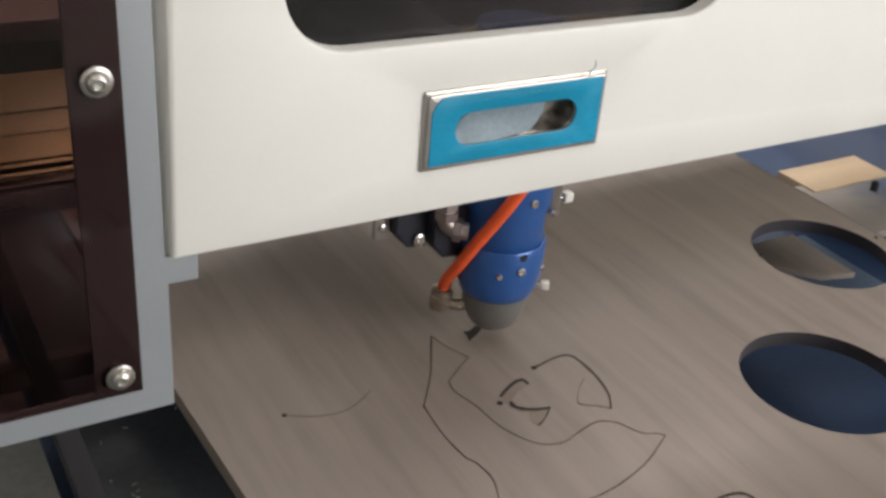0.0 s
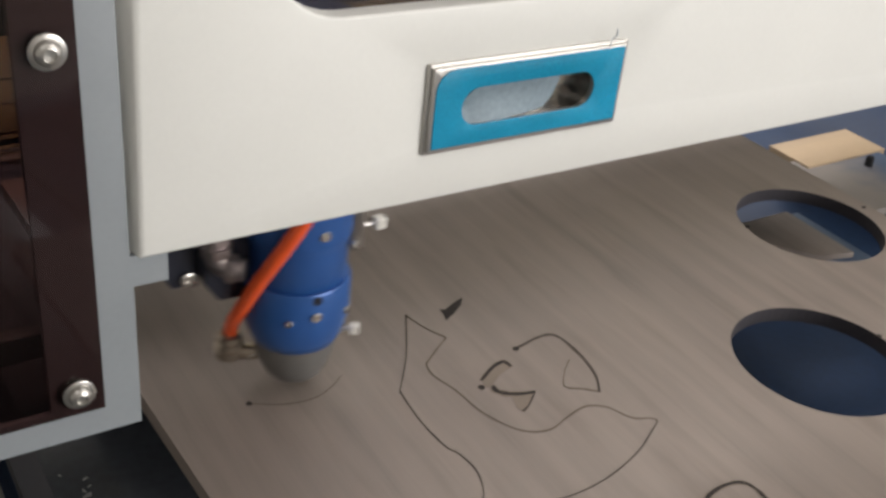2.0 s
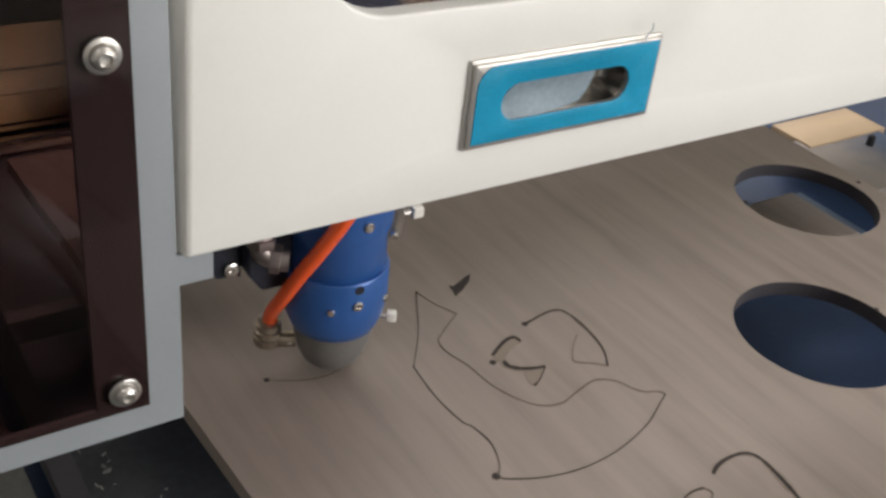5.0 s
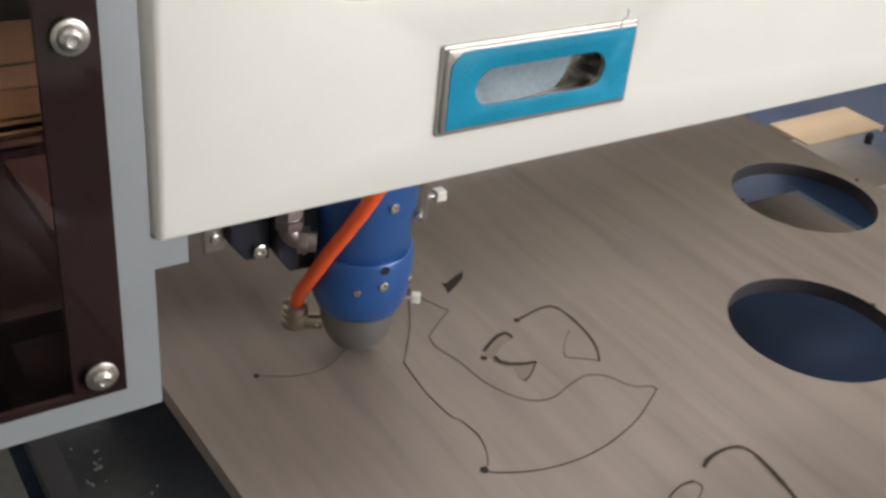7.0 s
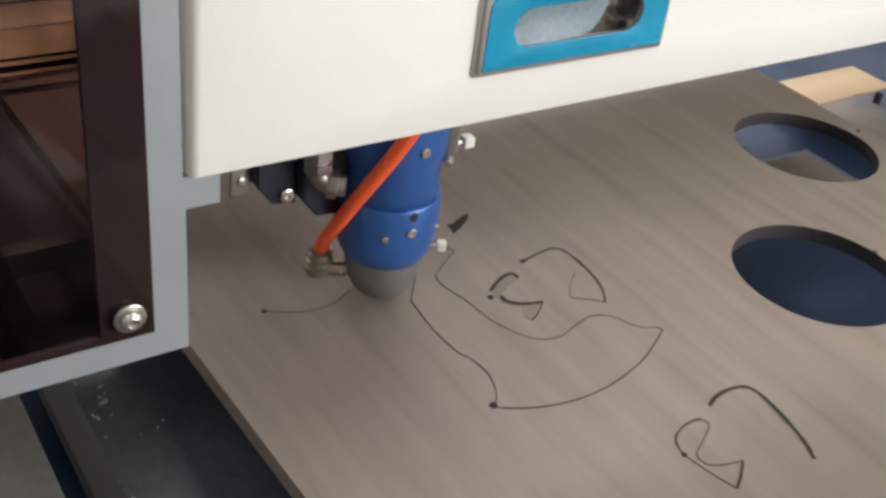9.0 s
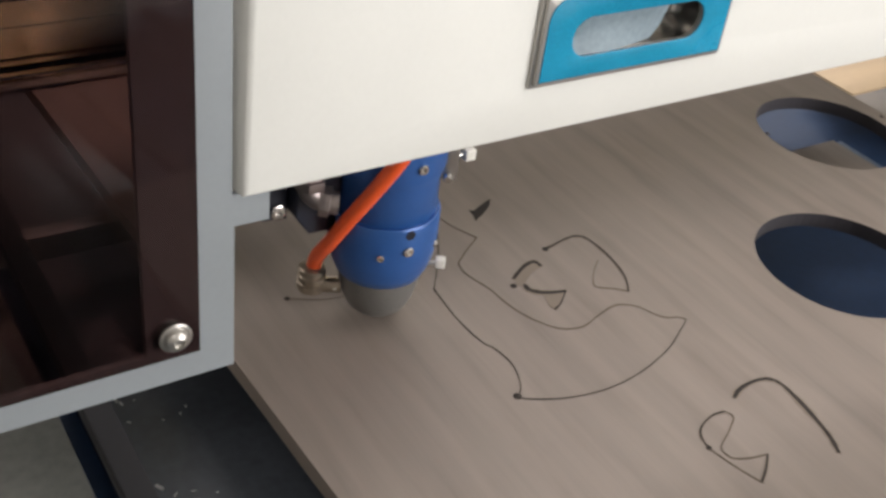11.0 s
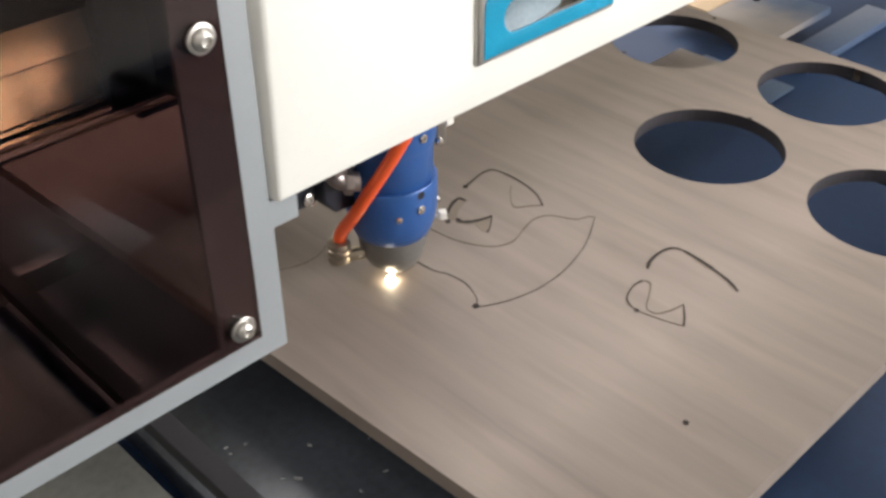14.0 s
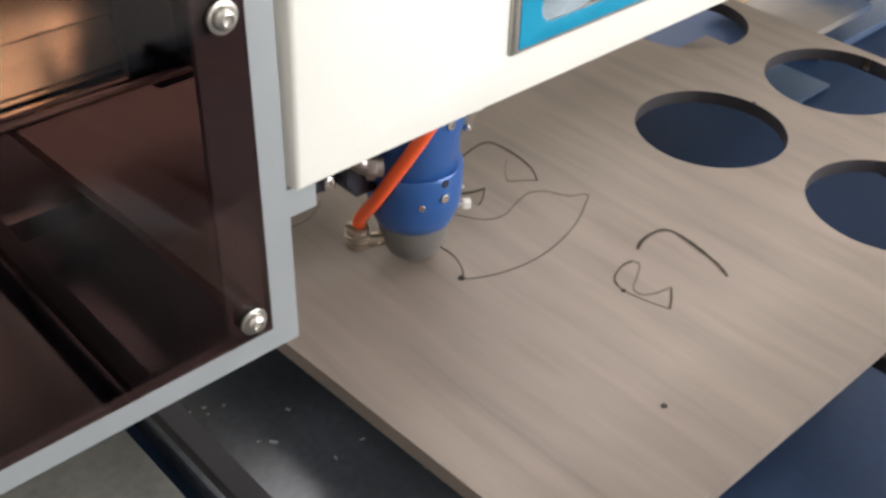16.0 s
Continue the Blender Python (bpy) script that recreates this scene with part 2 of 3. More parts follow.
def spun(profile, where, direction, n=24):
    """A turned piece, its axis laid along a direction from a place."""
    bm = lathe(profile, n)
    m = Matrix.Translation(where) @ Vector(direction).to_track_quat("Z", "Y").to_matrix().to_4x4()
    bmesh.ops.transform(bm, matrix=m, verts=bm.verts)
    return bm


def spline(points, steps=8):
    """A smooth line through control points."""
    pts = [Vector(p) for p in points]
    out = []
    n = len(pts)
    for i in range(n - 1):
        p0, p1, p2, p3 = pts[max(i - 1, 0)], pts[i], pts[i + 1], pts[min(i + 2, n - 1)]
        for k in range(steps):
            t = k / steps
            out.append(0.5 * (2 * p1 + (p2 - p0) * t + (2 * p0 - 5 * p1 + 4 * p2 - p3) * t * t + (3 * p1 - p0 - 3 * p2 + p3) * t ** 3))
    return out + [pts[-1]]


def tube(points, radius, n=14, steps=8):
    line = spline(points, steps)
    bm = bmesh.new()
    rings = []
    for i, p in enumerate(line):
        d = (line[min(i + 1, len(line) - 1)] - line[max(i - 1, 0)]).normalized()
        q = d.to_track_quat("Z", "Y")
        rings.append([bm.verts.new(p + q @ Vector((radius * math.cos(2 * math.pi * k / n), radius * math.sin(2 * math.pi * k / n), 0))) for k in range(n)])
    for a, b in zip(rings, rings[1:]):
        for i in range(n):
            bm.faces.new((a[i], a[(i + 1) % n], b[(i + 1) % n], b[i]))
    bm.faces.new(rings[0][::-1])
    bm.faces.new(rings[-1])
    return bm


def stroke(points, width, z, rough=0.25, steps=10):
    """A burnt line drawn on the board, uneven in width."""
    line = spline([(x, y, 0) for x, y in points], steps)
    bm = bmesh.new()
    rows = []
    for i, p in enumerate(line):
        d = (line[min(i + 1, len(line) - 1)] - line[max(i - 1, 0)])
        d = d.normalized() if d.length > 1e-9 else Vector((1, 0, 0))
        s = Vector((-d.y, d.x, 0))
        w = width * 0.5 * (1 + rough * (2 * noise.noise(p * 60) + noise.noise(p * 260)))
        w = max(w, width * 0.15)
        rows.append([bm.verts.new(p + s * w + Vector((0, 0, z))), bm.verts.new(p - s * w + Vector((0, 0, z))), bm.verts.new(p - s * w * 1.05 + Vector((0, 0, z - 0.0012))), bm.verts.new(p + s * w * 1.05 + Vector((0, 0, z - 0.0012)))])
    for a, b in zip(rows, rows[1:]):
        for k in range(4):
            bm.faces.new((a[k], a[(k + 1) % 4], b[(k + 1) % 4], b[k]))
    bm.faces.new(rows[0][::-1])
    bm.faces.new(rows[-1])
    return bm


# ---- the room ----
def build_room():
    tagged(part("floor", box(-4, 5, -4, 4, -0.95, -0.85), FLOORP, smooth=False), "grey concrete workshop floor", "floor", kind="structure")
    tagged(part("ceiling", box(-4, 5, -4, 4, 2.2, 2.3), WALLP, smooth=False), "pale painted workshop ceiling", "ceiling", kind="structure")
    tagged(part("wall_north", box(-4, 5, 4, 4.15, -0.85, 2.2), WALLP, smooth=False), "pale painted workshop wall", "wall", kind="structure")
    tagged(part("wall_east", box(5, 5.15, -4, 4, -0.85, 2.2), WALLP, smooth=False), "pale painted workshop wall", "wall", kind="structure")
    tagged(part("wall_west", box(-4.15, -4, -4, 4, -0.85, 2.2), WALLP, smooth=False), "pale painted workshop wall", "wall", kind="structure")
    south = sheet([(-4, -0.85), (5, -0.85), (5, 2.2), (-4, 2.2)], [[(1.25, -0.05), (4.65, -0.05), (4.65, 2.05), (1.25, 2.05)]], 0.15, lambda u, v, w: Vector((u, -4 - w, v)))
    tagged(part("wall_south", south, WALLP, smooth=False), "pale painted workshop wall with a wide window", "wall", kind="structure")


# ---- the machine bed ----
def build_bed():
    bed = tagged(new("machine_bed"), "navy painted cutting bed with black slats and a sooty tray", "cutting bed")
    bed.location = (0, 0, -0.85)
    up = 0.85

    def bx(x0, x1, y0, y1, z0, z1, bevel=0.0):
        return box(x0, x1, y0, y1, z0 + up, z1 + up, bevel)
    part("tray_floor", bx(-0.62, 1.3, -0.62, 0.92, -0.112, -0.1), NAVY, bed, "navy painted tray floor")
    part("front_rail", bx(-0.66, 1.34, -0.7, -0.62, -0.2, -0.085, 0.004), NAVY, bed)
    part("back_rail", bx(-0.66, 1.34, 0.92, 1.0, -0.2, -0.085, 0.004), NAVY, bed)
    part("side_rail", bx(-0.7, -0.62, -0.7, 1.0, -0.2, -0.085, 0.004), NAVY, bed)
    part("side_rail", bx(1.3, 1.38, -0.7, 1.0, -0.2, -0.085, 0.004), NAVY, bed)
    for x in (-0.64, 1.28):
        for y in (-0.64, 0.92):
            part("leg", bx(x, x + 0.06, y, y + 0.06, -0.85, -0.2, 0.003), NAVY, bed)
    for x in (-0.42, -0.23, -0.0395, 0.15, 0.345, 0.566, 0.7255, 1.02, 1.2):
        part("slat", bx(x - 0.0075, x + 0.0075, -0.68, 0.98, -0.025, -0.0125, 0.001), SLAT, bed, "flat black steel slat")
    for y in (-0.69, 0.925):
        part("slat_holder", bx(-0.6, 1.28, y, y + 0.065, -0.085, -0.0255, 0.002), NAVY, bed, "navy slat holder")
    for y in (0.28, 0.7):
        part("cross_bar", bx(-0.62, 0.143, y, y + 0.014, -0.05, -0.03, 0.001), PALE, bed, "dull steel cross bar")
    # the pale colour stands in for what this glossy plate reflects
    part("soot_plate", bx(-0.222, -0.0475, -0.6, 0.9, -0.098, -0.07, 0.002), PALE, bed, "pale steel plate with its reflection put into the colour")
    part("soot_plate", bx(-0.0315, 0.142, -0.6, 0.9, -0.098, -0.075, 0.002), DARK, bed, "sooty reflective steel plate")
    part("soot_plate", bx(-0.41, -0.238, -0.6, 0.9, -0.098, -0.07, 0.002), DARK, bed, "sooty reflective steel plate")
    part("cross_rib", bx(0.845, 1.06, 0.093, 0.134, -0.0995, -0.089, 0.001), RIB, bed, "pale blue painted rib")
    return bed


# ---- the board that is being cut ----
HOLES = [(0.4734, -0.0071), (0.4859, -0.1675), (0.6333, -0.0296), (0.6268, 0.1395)]


def build_board():
    outer = [(0.0525, -0.2483), (0.7085, -0.2483), (0.7085, 0.46), (0.0206, 0.46)]
    bm = sheet(outer, [circle(x, y, 0.0641) for x, y in HOLES], 0.012, lambda u, v, w: Vector((u, v, -w)))
    board = tagged(part("plywood_board", bm, BOARD, smooth=False), "grey-brown plywood sheet with round cut-outs and burnt lines, on black slats", "board")
    board.data.materials.append(CUTWALL)
    for p in board.data.polygons:
        if abs(p.normal.z) < 0.5 and 0.06 < p.center.x < 0.7 and -0.24 < p.center.y < 0.45:
            p.material_index = 1
    lines = [
        ("scorch_line", 0.0008, SINGE, [(0.2276, 0.1603), (0.2087, 0.1268), (0.1985, 0.111), (0.1806, 0.087)]),
        ("scorch_line", 0.0008, SINGE, [(0.1806, 0.087), (0.1778, 0.0552), (0.1796, 0.029), (0.1829, 0.0226), (0.185, 0.0069), (0.1824, -0.0047), (0.1772, -0.015), (0.1715, -0.0197)]),
        ("scorch_line", 0.0008, SINGE, [(0.1715, -0.0197), (0.1765, -0.0247), (0.1974, -0.0335), (0.2234, -0.0377), (0.2517, -0.0353), (0.2829, -0.0262), (0.306, -0.0142), (0.316, -0.0085)]),
        ("scorch_line", 0.0006, SCORCH, [(0.2276, 0.1603), (0.2313, 0.1429), (0.2394, 0.1248)]),
        ("scorch_line", 0.0007, SCORCH, [(0.2394, 0.1248), (0.2252, 0.1155), (0.2111, 0.105)]),
        ("scorch_line", 0.0009, SCORCH, [(0.2111, 0.105), (0.209, 0.093), (0.2143, 0.0721), (0.2171, 0.0487), (0.2247, 0.0297), (0.2343, 0.0185), (0.2480, 0.0149), (0.2625, 0.0192), (0.2780, 0.0232), (0.2865, 0.0222), (0.2952, 0.0158), (0.3, 0.0055), (0.305, -0.001), (0.3133, -0.004), (0.316, -0.0085)]),
        ("cut_line", 0.0014, CHAR, [(0.2765, 0.0943), (0.2852, 0.0959), (0.2965, 0.0984), (0.3065, 0.0987), (0.3125, 0.0942), (0.3142, 0.0815), (0.3132, 0.063), (0.3085, 0.0449), (0.3, 0.0315)]),
        ("scorch_line", 0.0007, SCORCH, [(0.3, 0.0315), (0.2931, 0.0378), (0.2835, 0.0438), (0.2837, 0.0489), (0.2927, 0.0594), (0.3033, 0.0682)]),
        ("cut_line", 0.0026, CHAR, [(0.2352, 0.0745), (0.2456, 0.0809), (0.254, 0.0846), (0.2605, 0.0848), (0.2618, 0.079)]),
        ("cut_line", 0.0027, CHAR, [(0.239, 0.0665), (0.2381, 0.0612), (0.2431, 0.0556), (0.2516, 0.0515), (0.2608, 0.0497)]),
        ("cut_line", 0.0013, CHAR, [(0.2608, 0.0497), (0.2489, 0.0401), (0.2418, 0.0368)]),
        ("cut_line", 0.0022, CHAR, [(0.2908, -0.0775), (0.2996, -0.0735), (0.3125, -0.072), (0.323, -0.0742), (0.3275, -0.081), (0.3268, -0.0945), (0.3238, -0.112), (0.3198, -0.1271), (0.3143, -0.1387)]),
        ("cut_line", 0.001, CHAR, [(0.2466, -0.1015), (0.2486, -0.0933), (0.2546, -0.0871), (0.2669, -0.083), (0.2768, -0.0837)]),
        ("scorch_line", 0.0009, SCORCH, [(0.2768, -0.0837), (0.278, -0.0897), (0.2666, -0.0972), (0.2544, -0.1038), (0.2522, -0.1095), (0.2545, -0.1144), (0.2637, -0.1183), (0.2747, -0.1204)]),
        ("cut_line", 0.0011, CHAR, [(0.2747, -0.1204), (0.2646, -0.1285), (0.2553, -0.1343)]),
        ("scorch_line", 0.0009, SCORCH, [(0.2553, -0.1343), (0.251, -0.1217), (0.2479, -0.1089), (0.2466, -0.1015)]),
        ("scorch_line", 0.0005, SCORCH, [(0.09, 0.116), (0.11, 0.106), (0.129, 0.104), (0.144, 0.11), (0.155, 0.118)]),
        ("cut_line", 0.005, CHAR, [(0.633, -0.1065), (0.625, -0.114), (0.614, -0.124)]),
        ("scorch_line", 0.0022, SCORCH, [(0.606, -0.134), (0.59, -0.126), (0.582, -0.129), (0.573, -0.1355), (0.578, -0.142), (0.588, -0.147)]),
    ]
    # smoke-stained and charred patches
    for name, mat, loop in (
            ("char_patch", CHAR, [(0.2535, 0.1563), (0.2568, 0.1547), (0.2627, 0.1575), (0.271, 0.1612), (0.277, 0.163), (0.2712, 0.1556), (0.2606, 0.1483), (0.2505, 0.1432), (0.2527, 0.1492)]),
            ("scorch_patch", HALO, [(0.2355, 0.0742), (0.2466, 0.0808), (0.2556, 0.0845), (0.2615, 0.0845), (0.2618, 0.0779), (0.2575, 0.0772), (0.25, 0.0744), (0.243, 0.0698), (0.2368, 0.0648), (0.2337, 0.0685)]),
            ("scorch_patch", HALO, [(0.2448, 0.0543), (0.2605, 0.0492), (0.2489, 0.0401), (0.2418, 0.0368), (0.2402, 0.0407)])):
        part(name, sheet(loop, [], -0.0012, lambda u, v, w: Vector((u, v, 0.0003 + w))), mat, board, "charred patch" if mat is CHAR else "smoke-stained patch", smooth=False)
    for name, width, mat, pts in lines:
        if mat is CHAR:
            part("smoke_stain", stroke(pts, width * 1.5 + 0.0002, 0.0002, 0.5), HALO, board, "brown smoke stain along a cut", smooth=False)
        part(name, stroke(pts, width, 0.0004), mat, board, "charred black laser cut" if mat is CHAR else "faint brown scorch line", smooth=False)
    for x, y, r in ((0.1715, -0.0197, 0.0026), (0.1805, -0.1889, 0.002), (0.09, 0.116, 0.0018), (0.2312, 0.0685, 0.0022), (0.277, 0.0943, 0.0022), (0.2468, -0.1015, 0.0018), (0.538, -0.0062, 0.0021), (0.7015, 0.141, 0.0019), (0.5682, 0.158, 0.0018)):
        part("burn_dot", lathe([(r * 1.1, -0.0004), (r, 0.0004), (r * 0.3, 0.0007)], 10, (x, y)), CHAR, board, "dark burn mark", smooth=False)
    return board


# ---- the gantry ----
def build_gantry():
    gantry = tagged(new("laser_gantry"), "white gantry cover with smoked windows, grey end frame, blue handle", "gantry")
    # white front cover with its window and the handle's hole
    holes = [stadium(0.2015, 0.3420, 0.287, 0.130, 0.035), stadium(0.1957, 0.2288, 0.104, 0.034, 0.006)]
    def lean_edge(u, v, w):
        """The cover's short end slants back to a straight rear edge."""
        k = min(1, w / 0.005) if u < 0.03 else 0
        return Vector((u * (1 - k) - 0.002 * k, w - 0.001, v))
    front = sheet([(0.0004, 0.1785), (1.22, 0.1785), (1.22, 0.52), (0.0095, 0.52), (0.0035, 0.29)], holes, 0.0105, lean_edge, 0.0016)
    part("front_panel", front, WHITE, gantry, "white powder-coated steel front panel")
    part("window_pane", box(0.04, 0.36, 0.0108, 0.0138, 0.262, 0.42), SMOKE, gantry, "smoked grey acrylic window")
    # out of view, kept short so that ceiling light reaches beam and board
    part("unseen_top_cover", box(0.9, 1.22, 0.0108, 0.4, 0.5202, 0.524, 0.001), WHITE, gantry)
    # unseen roof added over the left bay to shade beam and tray
    part("unseen_top_cover", box(-0.3, -0.004, 0.0108, 0.4, 0.3682, 0.3715, 0.001), GREY, gantry)
    # unseen too, its lower edge raised to let light in from behind
    part("back_cover", box(0, 1.22, 0.4, 0.404, 0.30, 0.524, 0.001), WHITE, gantry)
    part("end_cover", box(1.22, 1.224, 0.0, 0.404, 0.1, 0.524, 0.001), GREY, gantry)

    # grey end frame with its opening
    frame_outer = [(-0.0022, 0.0864), (-0.0022, 0.162), (0.0135, 0.162), (0.0135, 0.178), (-0.0032, 0.178), (-0.0032, 0.368), (-0.3, 0.368), (-0.3, 0.0864)]
    opening = [(-0.275, 0.1045), (-0.0425, 0.1045), (-0.0425, 0.342), (-0.275, 0.342)]
    end_frame = part("end_frame", sheet(frame_outer, [opening], 0.003, lambda u, v, w: Vector((u, 0.0034 + w, v)), 0.0006), GREY, gantry, "grey painted steel end frame")
    part("side_cover", box(-0.303, -0.3, 0.0034, 0.4, 0.0886, 0.2, 0.001), GREY, gantry)
    window = part("smoked_window", sheet([(-0.29, 0.103), (-0.0193, 0.103), (-0.0193, 0.36), (-0.29, 0.36)], [], 0.003, lambda u, v, w: Vector((u, 0.0003 + w, v)), 0.0004), TINT, gantry, "smoked brown acrylic window sheet")
    window.visible_shadow = False
    for x in (-0.0305, -0.280):
        for z in (0.1148, 0.2753):
            s = part("screw", spun([(0.0052, 0), (0.0054, 0.0012), (0.005, 0.0026), (0.0038, 0.0038), (0.0026, 0.0043), (0.0024, 0.0028), (0.0004, 0.0026)], (x, -0.0009, z), (0, -1, 0), 20), SATIN, gantry, "steel button-head screw")
            part("washer", spun([(0.006, 0), (0.0072, 0.0001), (0.0073, 0.0012), (0.0068, 0.0015), (0.0052, 0.0016)], (x, 0.0002, z), (0, -1, 0), 28), SATIN, s)

    # pull handle under its blue film
    handle = part("pull_handle", sheet(stadium(0.1966, 0.2278, 0.1200, 0.0464, 0.0012, 3), [stadium(0.1958, 0.2278, 0.0824, 0.0208, 0.0103)], 0.0018, lambda u, v, w: Vector((u, -0.0028 + w, v)), 0.0004), SATIN, gantry, "satin steel flush pull handle")
    part("rim", sheet(stadium(0.1965, 0.2279, 0.1165, 0.0428, 0.0012, 3), [stadium(0.1958, 0.2278, 0.0826, 0.021, 0.0104)], 0.0028, lambda u, v, w: Vector((u, -0.0048 + w, v)), 0.0006), SATIN, handle)
    film_outer = [(0.253, 0.2482), (0.1512, 0.2482), (0.1462, 0.2474), (0.1424, 0.2442), (0.1406, 0.2405), (0.1402, 0.238), (0.1402, 0.2082), (0.253, 0.2082)]
    part("film", sheet(film_outer, [stadium(0.1958, 0.2278, 0.0805, 0.0192, 0.0095)], 0.0005, lambda u, v, w: Vector((u, -0.0054 + w, v)), 0.0003), FILM, handle, "glossy blue protective film, one corner peeled")
    cup = bmesh.new()
    loops = []
    for grow, depth in ((0.0003, -0.0047), (0.0001, 0.003), (-0.0006, 0.009), (-0.004, 0.013)):
        loops.append([cup.verts.new((u, depth, v)) for u, v in stadium(0.1958, 0.2278, 0.0824 + 2 * grow, 0.0208 + 2 * grow, 0.0103 + grow)])
    for a, b in zip(loops, loops[1:]):
        for i in range(len(a)):
            cup.faces.new((a[i], a[(i + 1) % len(a)], b[(i + 1) % len(a)], b[i]))
    cup.faces.new(loops[-1])
    part("cup", cup, CHROME, handle, "polished steel hollow of the handle")
    # a loose flap of the film sags over most of the hollow
    flap = bmesh.new()
    rows = []
    for i in range(15):
        turn = radians(90 * min(1, i / 6))
        u = 0.1654 - 0.0098 * math.cos(turn) + 0.048 * max(0, i - 6) / 8
        half = max(0.0004, 0.0095 * math.sin(turn))
        cells = []
        for j in range(7):
            v = -1 + j / 3
            tuck = 0.0055 * max(0, (i - 8) / 6) ** 2
            cells.append(flap.verts.new((u + 0.005 * (1 - v * v) * i / 14 + 0.004 * v * i / 14, -0.0046 + 0.0022 * (1 - v * v) + tuck + 0.0012 * noise.noise(Vector((u * 90, v * 1.5, 2.0))), 0.2278 + v * half)))
        rows.append(cells)
    for p, q in zip(rows, rows[1:]):
        for j in range(6):
            flap.faces.new((p[j], p[j + 1], q[j + 1], q[j]))
    part("film_flap", flap, CLOUDY, handle, "cloudy sagging flap of the blue film")
    part("film_curl", tube([(0.2415, -0.0062, 0.2484), (0.241, -0.0068, 0.2525), (0.243, -0.0078, 0.256), (0.2422, -0.0082, 0.2595)], 0.0004, 6), CURL, handle, "loose curl of clear film")

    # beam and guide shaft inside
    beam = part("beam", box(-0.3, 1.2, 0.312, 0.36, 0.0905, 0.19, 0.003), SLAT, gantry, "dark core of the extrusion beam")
    for z0, z1 in ((0.0918, 0.0942), (0.0988, 0.1016), (0.1040, 0.1215), (0.1245, 0.1388), (0.1420, 0.168)):
        front = [(0.303 + (z1 - z0) * i / 4 * math.tan(radians(15 + 0.3 * i)), z0 + (z1 - z0) * i / 4) for i in range(5)]
        part("ridge", sheet(front + [(0.3118, z1), (0.3118, z0)], [], 1.5, lambda u, v, w: Vector((-0.3 + w, u, v))), BEAM, beam, "leaning warm-toned aluminium ridge")
    part("bearing_block", box(0.0625, 0.14, 0.2925, 0.3025, 0.0945, 0.21, 0.002), SLAT, gantry, "black bearing block on the beam")
    part("guide_shaft", spun([(0.0042, 0), (0.0045, 0.001), (0.0045, 1.499), (0.0042, 1.5)], (-0.3, 0.297, 0.0878), (1, 0, 0), 24), SHAFT, gantry, "bright steel guide shaft")
    # lower carriage below the bed level
    plate = part("lower_plate", sheet([(0.655, 0.212), (0.655, 0.172), (0.69, 0.134), (0.728, 0.125), (0.728, 0.212)], [], 0.006, lambda u, v, w: Vector((u, v, -0.06 - w)), 0.0004), BOARD, gantry, "dusty wooden lower plate that slides behind the beam")
    # thin plate added as the pool of light on the tray floor
    part("lit_floor_patch", box(0.70, 0.797, 0.131, 0.25, -0.0975, -0.094, 0.0006), LIT_NAVY, gantry, "paler navy plate for the lit patch of tray floor")
    slab = part("lower_slab", box(0.815, 0.955, 0.18, 0.3, -0.07, -0.061, 0.001), DUST, gantry, "dusty grey slab of the lower carriage")
    part("wood_strip", box(0.834, 0.966, 0.279, 0.338, -0.07, -0.059, 0.001), PLY, slab, "pale plywood strip")
    part("bolt", spun([(0.0045, 0), (0.0045, 0.01), (0.003, 0.012)], (0.91, 0.258, -0.0612), (0, 0, 1), 14), SLAT, slab, "black bolt")
    return gantry, plate


